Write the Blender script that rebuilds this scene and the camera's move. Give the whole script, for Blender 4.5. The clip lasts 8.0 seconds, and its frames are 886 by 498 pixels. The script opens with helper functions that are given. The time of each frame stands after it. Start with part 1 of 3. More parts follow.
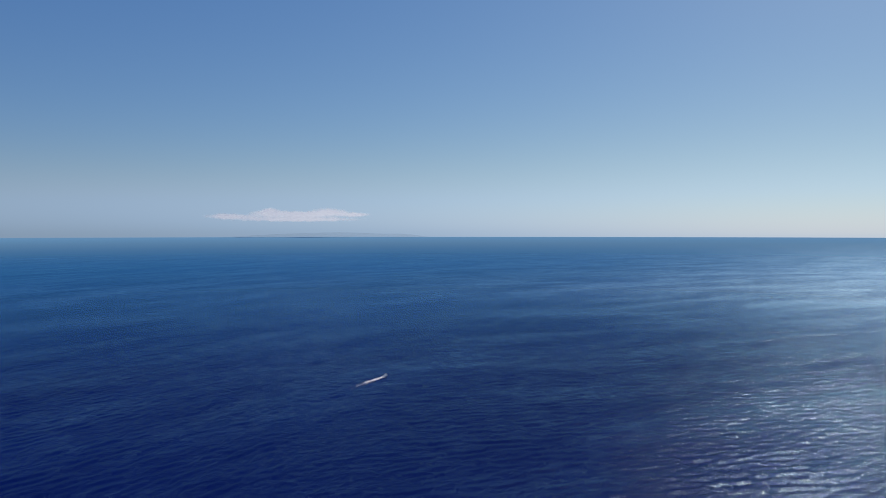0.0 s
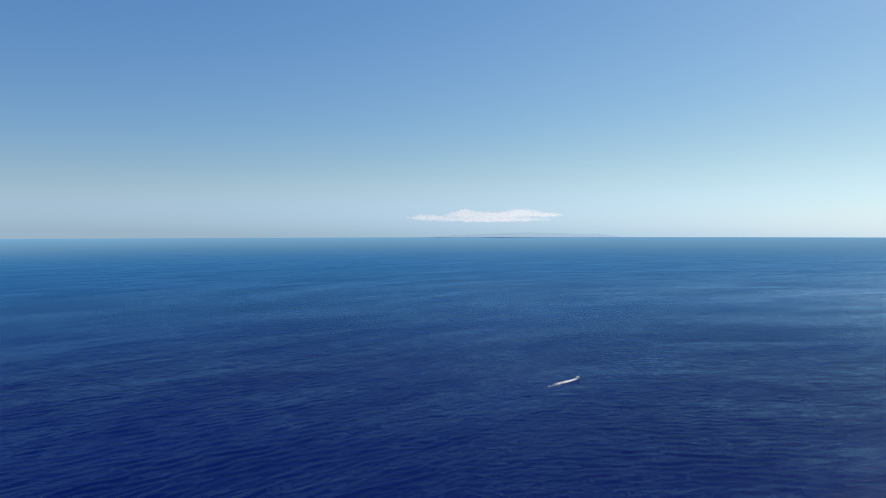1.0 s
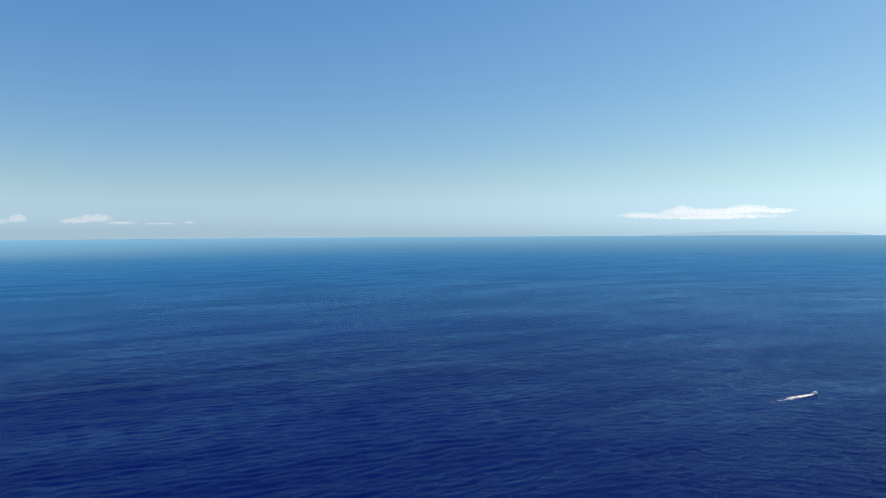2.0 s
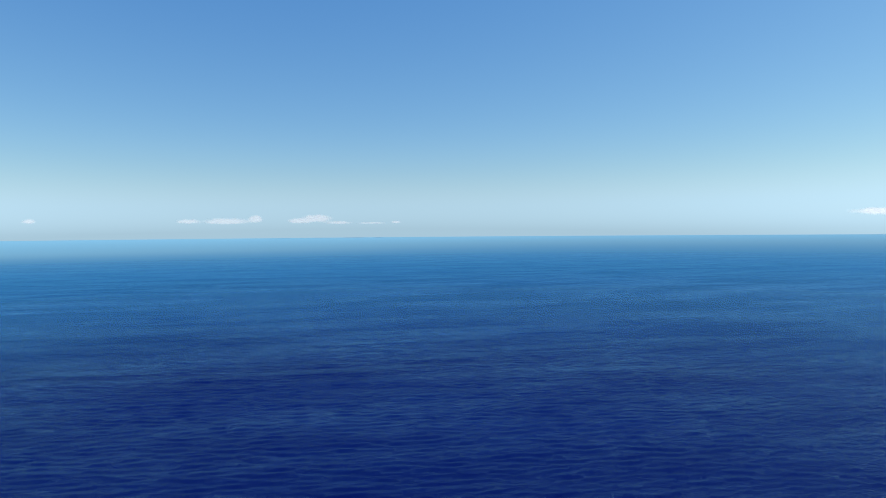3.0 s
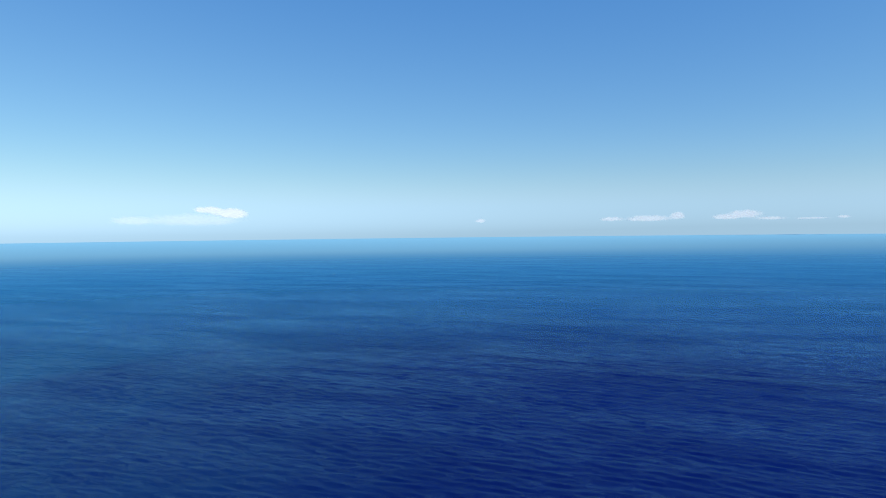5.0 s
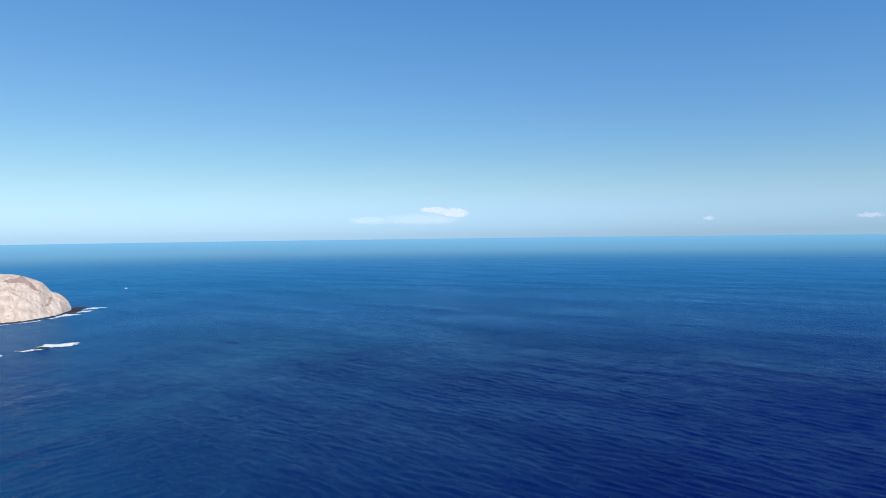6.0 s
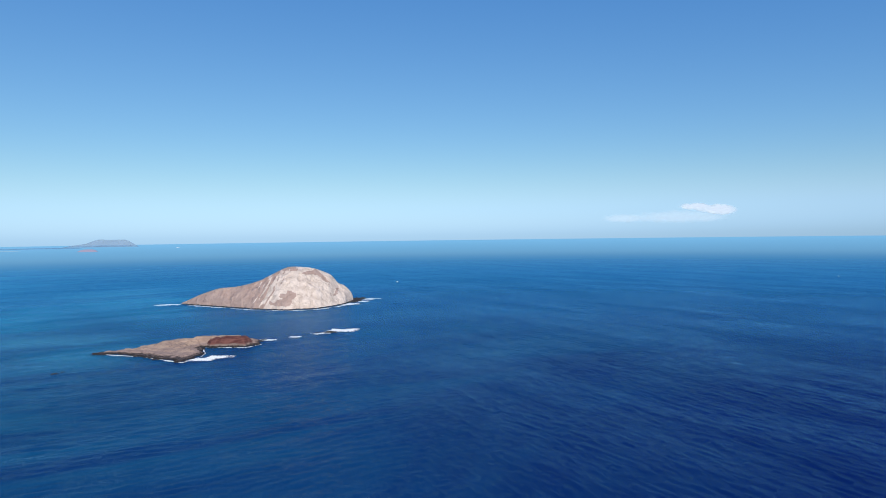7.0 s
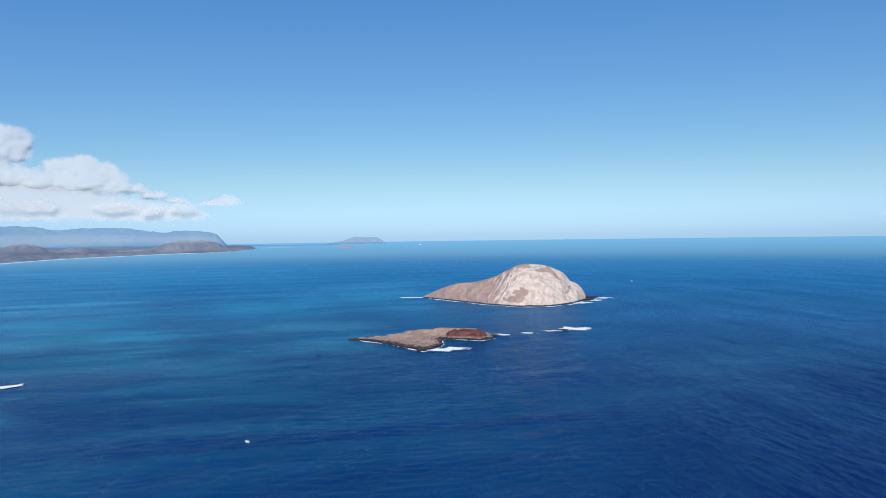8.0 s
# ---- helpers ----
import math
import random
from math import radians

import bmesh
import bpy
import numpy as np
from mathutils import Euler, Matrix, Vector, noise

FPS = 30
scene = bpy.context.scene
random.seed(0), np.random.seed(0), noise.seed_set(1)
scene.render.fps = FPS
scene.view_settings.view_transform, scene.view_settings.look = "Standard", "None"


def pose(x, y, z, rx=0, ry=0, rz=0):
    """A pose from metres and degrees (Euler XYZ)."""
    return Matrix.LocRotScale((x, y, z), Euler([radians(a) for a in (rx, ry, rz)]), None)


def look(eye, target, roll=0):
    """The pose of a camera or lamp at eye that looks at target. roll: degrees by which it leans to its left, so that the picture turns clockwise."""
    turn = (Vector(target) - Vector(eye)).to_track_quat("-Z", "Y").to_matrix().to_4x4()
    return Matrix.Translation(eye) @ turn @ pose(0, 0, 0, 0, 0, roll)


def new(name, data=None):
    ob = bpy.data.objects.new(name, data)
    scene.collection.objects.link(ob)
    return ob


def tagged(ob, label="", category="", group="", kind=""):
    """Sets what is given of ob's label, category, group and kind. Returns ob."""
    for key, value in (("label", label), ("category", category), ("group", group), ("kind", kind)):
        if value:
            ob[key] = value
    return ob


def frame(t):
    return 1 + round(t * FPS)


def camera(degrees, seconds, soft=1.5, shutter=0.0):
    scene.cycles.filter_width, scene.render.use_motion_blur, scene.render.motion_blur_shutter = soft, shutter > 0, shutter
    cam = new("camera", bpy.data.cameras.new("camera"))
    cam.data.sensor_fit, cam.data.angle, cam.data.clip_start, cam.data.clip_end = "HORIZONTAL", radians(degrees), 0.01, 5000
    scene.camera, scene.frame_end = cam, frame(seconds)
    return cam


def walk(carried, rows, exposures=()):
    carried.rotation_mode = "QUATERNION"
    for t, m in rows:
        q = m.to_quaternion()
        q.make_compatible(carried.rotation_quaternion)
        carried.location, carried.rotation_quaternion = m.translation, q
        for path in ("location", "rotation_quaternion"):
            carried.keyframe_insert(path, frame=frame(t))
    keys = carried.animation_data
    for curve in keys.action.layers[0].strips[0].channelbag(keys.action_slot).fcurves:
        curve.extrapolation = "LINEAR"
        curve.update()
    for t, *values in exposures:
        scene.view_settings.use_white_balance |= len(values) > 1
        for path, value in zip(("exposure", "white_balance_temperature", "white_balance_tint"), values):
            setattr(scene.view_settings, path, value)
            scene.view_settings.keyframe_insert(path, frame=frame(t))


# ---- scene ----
cam = camera(66.9, 8.0, soft=0.8)

# ---- camera: a hovering drone that turns to its left, high over the sea ----
EYE = Vector((0.0, 0.0, 197.0))
TURN = (
    # seconds, heading, pitch, roll
    (0.0, 0.0, -1.46, 0.02), (0.1, 4.4, -1.45, 0.03), (0.2, 7.5, -1.45, 0.04), (0.3, 10.0, -1.45, 0.04),
    (0.4, 11.6, -1.44, 0.05), (0.5, 12.3, -1.44, 0.06), (0.6, 12.55, -1.44, 0.07), (0.7, 12.8, -1.43, 0.07),
    (0.8, 13.4, -1.43, 0.08), (0.9, 14.7, -1.43, 0.09), (1.0, 16.35, -1.43, 0.10), (1.1, 18.1, -1.43, 0.12),
    (1.2, 20.0, -1.44, 0.15), (1.3, 21.8, -1.44, 0.18), (1.4, 23.55, -1.45, 0.20), (1.5, 25.25, -1.46, 0.23),
    (1.6, 27.05, -1.47, 0.25), (1.7, 28.85, -1.47, 0.28), (2.8, 47.4, -1.48, 0.41), (3.0, 50.8, -1.48, 0.45),
    (3.5, 59.5, -1.46, 0.52), (4.0, 68.2, -1.44, 0.57), (4.5, 76.9, -1.43, 0.60), (4.7, 80.45, -1.42, 0.62),
    (5.8, 100.1, -1.34, 0.71), (6.0, 104.1, -1.32, 0.72), (6.5, 114.5, -1.26, 0.73), (7.0, 125.5, -1.18, 0.75),
    (7.5, 136.9, -1.10, 0.76), (8.0, 145.15, -1.12, 0.78),
)
walk(cam, [(t, pose(EYE.x + 0.25 * t, EYE.y - 0.15 * t, EYE.z + 0.05 * t, 90 + p, r, y)) for t, y, p, r in TURN],      # a slow drift
     exposures=[(0.0, -0.5, 6900, 21), (0.8, -0.12, 7150, 16), (1.5, 0.12, 7650, 12), (3.0, 0.32, 7350, 8), (4.5, 0.33, 7000, 8), (6.0, 0.17, 6650, 9), (8.0, 0.05, 6500, 10)])

# ---- sun and sky ----
SEA_AIR = (0.66, 1.05, 1.44)      # red, green and blue of the low sky against its green
SUN_AZ, SUN_EL = -36.0, 40.0          # degrees, counted like the headings


def way(az, el=0.0):
    a, e = radians(az), radians(el)
    return Vector((-math.sin(a) * math.cos(e), math.cos(a) * math.cos(e), math.sin(e)))


world = bpy.data.worlds.new("sky")
scene.world = world
world.use_nodes = True
wn = world.node_tree.nodes
sky = wn.new("ShaderNodeTexSky")
sky.sky_type, sky.sun_disc = "NISHITA", False
sky.sun_elevation, sky.sun_rotation = radians(SUN_EL), radians(-SUN_AZ)
sky.altitude, sky.air_density, sky.dust_density, sky.ozone_density = 200.0, 1.0, 0.4, 3.0
split, join = wn.new("ShaderNodeSeparateColor"), wn.new("ShaderNodeCombineColor")
world.node_tree.links.new(sky.outputs[0], split.inputs[0])
for band, (gain, add) in enumerate(((0.68, -0.25), (0.78, 0.36), (0.60, 2.85))):      # clear maritime air: even blue, little red
    tune = wn.new("ShaderNodeMath")
    tune.operation, tune.use_clamp = "MULTIPLY_ADD", False
    tune.inputs[1].default_value, tune.inputs[2].default_value = gain, add
    keep = wn.new("ShaderNodeMath")
    keep.operation = "MAXIMUM"
    world.node_tree.links.new(split.outputs[band], tune.inputs[0])
    world.node_tree.links.new(tune.outputs[0], keep.inputs[0])
    keep.inputs[1].default_value = 0.02
    world.node_tree.links.new(keep.outputs[0], join.inputs[band])
redness, haze = wn.new("ShaderNodeMath"), wn.new("ShaderNodeMapRange")      # sea haze evens the colours of the low sky
redness.operation = "DIVIDE"
world.node_tree.links.new(split.outputs[0], redness.inputs[0])
world.node_tree.links.new(split.outputs[2], redness.inputs[1])
world.node_tree.links.new(redness.outputs[0], haze.inputs["Value"])
haze.interpolation_type = "SMOOTHSTEP"
haze.inputs["From Min"].default_value, haze.inputs["From Max"].default_value, haze.inputs["To Max"].default_value = 0.42, 1.0, 0.95
green, pale, veil = wn.new("ShaderNodeSeparateColor"), wn.new("ShaderNodeVectorMath"), wn.new("ShaderNodeMix")
world.node_tree.links.new(join.outputs[0], green.inputs[0])
pale.operation = "SCALE"
pale.inputs[0].default_value = SEA_AIR
floor_light = wn.new("ShaderNodeMath")      # the haze keeps the sky even down to the horizon
floor_light.operation = "MAXIMUM"
floor_light.inputs[1].default_value = 4.2
world.node_tree.links.new(green.outputs[1], floor_light.inputs[0])
world.node_tree.links.new(floor_light.outputs[0], pale.inputs["Scale"])
veil.data_type = "RGBA"
glare, shade = wn.new("ShaderNodeMapRange"), wn.new("ShaderNodeMath")      # the bright sky under the sun keeps its warmth
shade.operation = "MULTIPLY"
for key, value in (("From Min", 5.5), ("From Max", 10.0), ("To Min", 1.0), ("To Max", 0.2)):
    glare.inputs[key].default_value = value
world.node_tree.links.new(green.outputs[1], glare.inputs["Value"])
world.node_tree.links.new(haze.outputs[0], shade.inputs[0])
world.node_tree.links.new(glare.outputs[0], shade.inputs[1])
world.node_tree.links.new(shade.outputs[0], veil.inputs[0])
world.node_tree.links.new(join.outputs[0], veil.inputs[6])
world.node_tree.links.new(pale.outputs[0], veil.inputs[7])
world.node_tree.links.new(veil.outputs[2], wn["Background"].inputs[0])
wn["Background"].inputs[1].default_value = 0.105

sun = new("sun", bpy.data.lights.new("sun", "SUN"))
sun.data.energy, sun.data.angle, sun.data.color = 4.2, radians(0.53), (1.0, 0.95, 0.86)
sun.matrix_world = look(way(SUN_AZ, SUN_EL) * 3000, (0, 0, 0))


# ---- materials ----
class Mat:
    """A small writer of node materials."""

    def __init__(self, name, rough=0.8, spec=0.3):
        self.m = bpy.data.materials.new(name)
        self.m.use_nodes = True
        self.t = self.m.node_tree
        self.b = self.t.nodes["Principled BSDF"]
        self.b.inputs["Roughness"].default_value = rough
        self.b.inputs["Specular IOR Level"].default_value = spec
        self.co = self.n("ShaderNodeTexCoord").outputs["Object"]

    def n(self, kind):
        return self.t.nodes.new(kind)

    def put(self, socket, value):
        if isinstance(value, bpy.types.NodeSocket):
            self.t.links.new(value, socket)
        elif isinstance(value, (tuple, list)) and len(value) == 3 and socket.type == "RGBA":
            socket.default_value = (*value, 1)
        else:
            socket.default_value = value

    def noise(self, scale, detail=4.0, rough=0.55, at=None, stretch=None, warp=0.0):
        src = at or self.co
        if stretch:
            mp = self.n("ShaderNodeMapping")
            self.put(mp.inputs["Vector"], src)
            mp.inputs["Rotation"].default_value = (0, 0, radians(stretch[0]))
            mp.inputs["Scale"].default_value = stretch[1:]
            src = mp.outputs[0]
        nz = self.n("ShaderNodeTexNoise")
        self.put(nz.inputs["Vector"], src)
        for key, value in (("Scale", scale), ("Detail", detail), ("Roughness", rough), ("Distortion", warp)):
            nz.inputs[key].default_value = value
        return nz.outputs["Fac"]

    def ramp(self, fac, lo, hi, a=0.0, b=1.0):
        mr = self.n("ShaderNodeMapRange")
        mr.interpolation_type = "SMOOTHSTEP"
        for key, value in (("Value", fac), ("From Min", lo), ("From Max", hi), ("To Min", a), ("To Max", b)):
            self.put(mr.inputs[key], value)
        return mr.outputs[0]

    def math(self, op, a, b=0.0):
        nd = self.n("ShaderNodeMath")
        nd.operation = op
        self.put(nd.inputs[0], a)
        self.put(nd.inputs[1], b)
        return nd.outputs[0]

    def mix(self, fac, a, b):
        nd = self.n("ShaderNodeMix")
        nd.data_type = "RGBA"
        self.put(nd.inputs[0], fac)
        self.put(nd.inputs[6], a)
        self.put(nd.inputs[7], b)
        return nd.outputs[2]

    def attr(self, name):
        nd = self.n("ShaderNodeAttribute")
        nd.attribute_name = name
        return nd.outputs["Fac"]

    def axis(self, which):
        sp = self.n("ShaderNodeSeparateXYZ")
        self.put(sp.inputs[0], self.co)
        return sp.outputs[which]

    def bump(self, height, distance, strength=1.0, over=None):
        nd = self.n("ShaderNodeBump")
        self.put(nd.inputs["Height"], height)
        nd.inputs["Distance"].default_value, nd.inputs["Strength"].default_value = distance, strength
        if over:
            self.put(nd.inputs["Normal"], over)
        return nd.outputs[0]

    def done(self, colour=None, normal=None, rough=None, alpha=None):
        for key, value in (("Base Color", colour), ("Normal", normal), ("Roughness", rough), ("Alpha", alpha)):
            if value is not None:
                self.put(self.b.inputs[key], value)
        return self.m


def sea_material():
    """Clear deep water: a blue body and a wavy mirror skin, with pale reef and sand where it is shallow."""
    k = Mat("sea_water", 0.07)
    nd = k.n("ShaderNodeAttribute")
    nd.attribute_name = "place"
    k.co = nd.outputs["Vector"]

    def along(heading, crest):
        mp = k.n("ShaderNodeMapping")
        mp.vector_type = "TEXTURE"
        k.put(mp.inputs["Vector"], k.co)
        mp.inputs["Rotation"].default_value = (0, 0, radians(heading))
        mp.inputs["Scale"].default_value = (crest, 1.0, 1.0)
        return mp.outputs[0]

    def vector(op, a, b):
        nd = k.n("ShaderNodeVectorMath")
        nd.operation = op
        k.put(nd.inputs[0], a)
        k.put(nd.inputs[1], b)
        return nd.outputs[0]

    # wave slopes from swell down to ripples, long-crested across the wind, tilt the upright of a level sea
    def tilt(scale, amount, detail, heading, crest):
        nz = k.n("ShaderNodeTexNoise")
        k.put(nz.inputs["Vector"], along(heading, crest))
        nz.inputs["Scale"].default_value, nz.inputs["Detail"].default_value = scale, detail
        return vector("MULTIPLY", vector("SUBTRACT", nz.outputs["Color"], (0.5, 0.5, 0.5)), (amount, amount, 0.0))

    gust = k.ramp(k.noise(0.0016, 5.0, 0.62, at=along(62, 3.2), warp=0.6), 0.36, 0.66, 0.8, 1.15)      # wind lanes and slicks
    chop = vector("ADD", tilt(0.75, 0.50, 2.0, 56, 2.6), tilt(2.0, 1.1, 1.0, 66, 1.8))
    scaled = k.n("ShaderNodeVectorMath")
    scaled.operation = "SCALE"
    k.put(scaled.inputs[0], chop)
    away = k.n("ShaderNodeVectorMath")
    away.operation = "LENGTH"
    k.put(away.inputs[0], k.co)
    steep = k.math("ADD", 1.0, k.math("MULTIPLY", k.attr("south"), 0.3))      # steeper chop off the headland
    k.put(scaled.inputs["Scale"], k.math("MULTIPLY", k.math("MULTIPLY", gust, steep), k.ramp(away.outputs["Value"], 900, 2600, 1.0, 0.5)))      # ripples too small to tell apart become gloss
    # the waves turn from the southern water round the islands into the bay
    def bend(make):
        out = None
        for name, heading in (("south", 22), ("bay", 158), ("middle", 60)):
            nd = k.n("ShaderNodeVectorMath")
            nd.operation = "SCALE"
            k.put(nd.inputs[0], make(heading))
            k.put(nd.inputs["Scale"], k.attr(name))
            out = nd.outputs[0] if out is None else vector("ADD", out, nd.outputs[0])
        return out

    waves = bend(lambda heading: tilt(0.21, 0.28, 2.0, heading, 4.2))
    slope = vector("ADD", vector("ADD", tilt(0.028, 0.09, 2.0, 64, 5.5), waves), scaled.outputs[0])
    geo = k.n("ShaderNodeNewGeometry").outputs["Normal"]
    up = k.n("ShaderNodeVectorMath")
    up.operation = "NORMALIZE"
    k.put(up.inputs[0], vector("ADD", slope, geo))

    # ruffled and smooth streaks of every size along the crests
    def streaks(heading):
        return k.math("MULTIPLY", k.ramp(k.noise(0.10, 4.0, 0.6, at=along(heading, 3.4), warp=0.4), 0.34, 0.68, 0.8, 1.22),
                      k.ramp(k.noise(0.0065, 5.0, 0.66, at=along(heading + 4, 3.4), warp=0.5), 0.32, 0.70, 0.7, 1.35))

    split = k.n("ShaderNodeSeparateXYZ")
    k.put(split.inputs[0], bend(streaks))
    lanes = split.outputs[0]
    patch = k.ramp(k.noise(0.0011, 5.0, 0.6, at=along(60, 2.6)), 0.35, 0.68)
    deep = k.mix(patch, DEEP_DARK, DEEP_LIGHT)
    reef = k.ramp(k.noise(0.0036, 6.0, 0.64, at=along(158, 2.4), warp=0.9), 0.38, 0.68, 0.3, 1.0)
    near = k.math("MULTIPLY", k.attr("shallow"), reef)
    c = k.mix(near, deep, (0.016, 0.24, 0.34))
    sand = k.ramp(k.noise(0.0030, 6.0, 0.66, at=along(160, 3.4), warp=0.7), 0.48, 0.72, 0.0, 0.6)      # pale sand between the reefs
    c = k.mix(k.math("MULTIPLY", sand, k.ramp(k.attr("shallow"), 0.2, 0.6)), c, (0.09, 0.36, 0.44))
    body, shine, both, fres = k.n("ShaderNodeBsdfDiffuse"), k.n("ShaderNodeBsdfAnisotropic"), k.n("ShaderNodeMixShader"), k.n("ShaderNodeFresnel")
    k.put(body.inputs["Color"], c)
    k.put(body.inputs["Normal"], up.outputs[0])
    k.put(shine.inputs["Normal"], up.outputs[0])
    k.put(shine.inputs["Roughness"], k.ramp(away.outputs["Value"], 900, 2600, 0.15, 0.28))
    k.put(shine.inputs["Color"], (0.56, 0.84, 0.97))
    fres.inputs["IOR"].default_value = 1.33
    k.put(fres.inputs["Normal"], up.outputs[0])
    k.put(both.inputs[0], k.math("MULTIPLY", fres.outputs[0], k.math("MULTIPLY", lanes, SKIN)))
    k.put(both.inputs[1], body.outputs[0])
    k.put(both.inputs[2], shine.outputs[0])
    k.put(k.t.nodes["Material Output"].inputs[0], both.outputs[0])
    return k.m


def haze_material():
    """Distance haze painted on a see-through sheet: a blue diffuse colour, opaque by its cover."""
    k = Mat("painted_haze", 1.0, 0.0)
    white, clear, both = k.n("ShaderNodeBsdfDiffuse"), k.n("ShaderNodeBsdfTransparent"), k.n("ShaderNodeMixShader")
    k.put(white.inputs["Color"], k.mix(k.ramp(k.attr("cover"), 0.15, 0.75), (0.02, 0.37, 0.76), (0.18, 0.42, 0.58)))      # whiter where cover is high, as long ways through air look
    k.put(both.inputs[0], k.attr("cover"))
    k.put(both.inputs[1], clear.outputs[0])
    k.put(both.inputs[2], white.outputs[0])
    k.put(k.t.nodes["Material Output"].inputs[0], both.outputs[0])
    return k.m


DEEP_DARK, DEEP_LIGHT, SKIN = (0.0002, 0.0030, 0.068), (0.0004, 0.0085, 0.100), 0.50


def tuff_material():
    """Bare pale tuff where the rock shows, dry brown grass elsewhere, black where the waves wash."""
    k = Mat("weathered_tuff", 0.92, 0.15)
    z = k.axis(2)
    grain, mid, fine = k.noise(0.3, 5.0, 0.7), k.noise(0.05, 6.0, 0.62, warp=0.5), k.noise(0.12, 5.0, 0.65, warp=0.4)
    bare = k.ramp(k.math("ADD", k.attr("bare"), k.math("MULTIPLY", k.math("SUBTRACT", fine, 0.5), 0.7)), 0.42, 0.58)
    pale = k.mix(k.ramp(mid, 0.35, 0.62), k.mix(grain, (0.46, 0.355, 0.295), (0.56, 0.45, 0.38)), k.mix(grain, (0.59, 0.475, 0.405), (0.72, 0.60, 0.525)))
    grass = k.mix(k.ramp(mid, 0.3, 0.7), k.mix(grain, (0.29, 0.197, 0.165), (0.365, 0.258, 0.218)), k.mix(grain, (0.365, 0.258, 0.218), (0.455, 0.335, 0.285)))
    c = k.mix(bare, grass, pale)
    crack = k.ramp(k.math("ABSOLUTE", k.math("SUBTRACT", k.noise(0.028, 6.0, 0.6, warp=1.5), 0.5)), 0.0, 0.014, 0.55, 0.0)
    c = k.mix(k.math("MULTIPLY", crack, bare), c, (0.24, 0.175, 0.145))
    wet = k.ramp(k.math("ADD", z, k.math("MULTIPLY", grain, 5.0)), 3.0, 5.0)
    c = k.mix(wet, (0.055, 0.045, 0.042), c)
    n = k.bump(mid, 8.0, 1.0)
    return k.done(c, k.bump(grain, 0.8, 0.7, k.bump(fine, 2.4, 0.7, n)))


def islet_material():
    k = Mat("dry_grass_and_lava", 0.93, 0.15)
    z = k.axis(2)
    big, grain = k.noise(0.025, 6.0, 0.65, warp=0.5), k.noise(0.3, 5.0, 0.7)
    grass = k.mix(k.ramp(big, 0.3, 0.68), k.mix(grain, (0.255, 0.165, 0.128), (0.31, 0.208, 0.162)), k.mix(grain, (0.39, 0.268, 0.20), (0.46, 0.33, 0.25)))
    rock = k.mix(grain, (0.22, 0.148, 0.125), (0.36, 0.262, 0.222))
    top = k.ramp(k.math("ADD", z, k.math("MULTIPLY", big, 9.0)), 9.5, 13.5)
    c = k.mix(top, rock, grass)
    crack = k.ramp(k.math("ABSOLUTE", k.math("SUBTRACT", k.noise(0.035, 5.0, 0.6, stretch=(20, 0.6, 1.6, 1.0), warp=1.2), 0.5)), 0.0, 0.022, 0.6, 0.0)
    c = k.mix(crack, c, (0.085, 0.06, 0.052))
    wet = k.ramp(k.math("ADD", z, k.math("MULTIPLY", grain, 6.0)), 5.3, 6.8)
    c = k.mix(wet, (0.026, 0.021, 0.021), c)
    n = k.bump(k.noise(0.07, 6.0, 0.65), 4.0, 0.9)
    return k.done(c, k.bump(grain, 0.8, 0.8, n))


def plain_rock(name, dark, light, scale=0.15, bump=1.5):
    k = Mat(name, 0.9, 0.2)
    g, b = k.noise(scale, 6.0, 0.65), k.noise(scale * 0.2, 4.0, 0.6, warp=0.4)
    c = k.mix(k.math("MULTIPLY", k.math("ADD", g, b), 0.5), dark, light)
    return k.done(c, k.bump(g, bump, 0.8))


def cinder_material():
    """Dark red cinder in sloping beds over a grey-brown foot, black where the waves wash."""
    k = Mat("red_cinder", 0.92, 0.15)
    z = k.axis(2)
    g, bed = k.noise(0.2, 6.0, 0.65), k.noise(0.09, 5.0, 0.6, stretch=(0, 0.5, 1.0, 3.5), warp=0.4)
    red = k.mix(k.ramp(bed, 0.35, 0.65), k.mix(g, (0.055, 0.018, 0.018), (0.10, 0.034, 0.032)), k.mix(g, (0.12, 0.046, 0.040), (0.19, 0.085, 0.07)))
    c = k.mix(k.ramp(k.math("ADD", z, k.math("MULTIPLY", bed, 7.0)), 8.0, 11.0), k.mix(g, (0.12, 0.085, 0.075), (0.25, 0.185, 0.16)), red)
    c = k.mix(k.ramp(k.math("ADD", z, k.math("MULTIPLY", g, 5.0)), 4.5, 6.5), (0.024, 0.02, 0.02), c)
    return k.done(c, k.bump(bed, 2.5, 0.8, k.bump(g, 1.2, 0.7)))


def patched(name, a, b, scale, lo=0.4, hi=0.6, bump=20.0, alpha=1.0):
    k = Mat(name, 0.95, 0.1)
    g = k.noise(scale, 6.0, 0.65, warp=0.3)
    return k.done(k.mix(k.ramp(g, lo, hi), a, b), k.bump(g, bump, 0.7), None, alpha)


def foam_material():
    k = Mat("sea_foam", 0.7, 0.3)
    lace = k.noise(0.16, 6.0, 0.75, warp=1.2)
    cover = k.attr("cover")
    a = k.ramp(k.math("ADD", k.math("MULTIPLY", lace, 1.3), k.math("MULTIPLY", cover, 0.55)), 0.86, 1.12)
    return k.done(k.mix(lace, (0.84, 0.82, 0.79), (0.96, 0.94, 0.90)), k.bump(lace, 0.6), None, a)


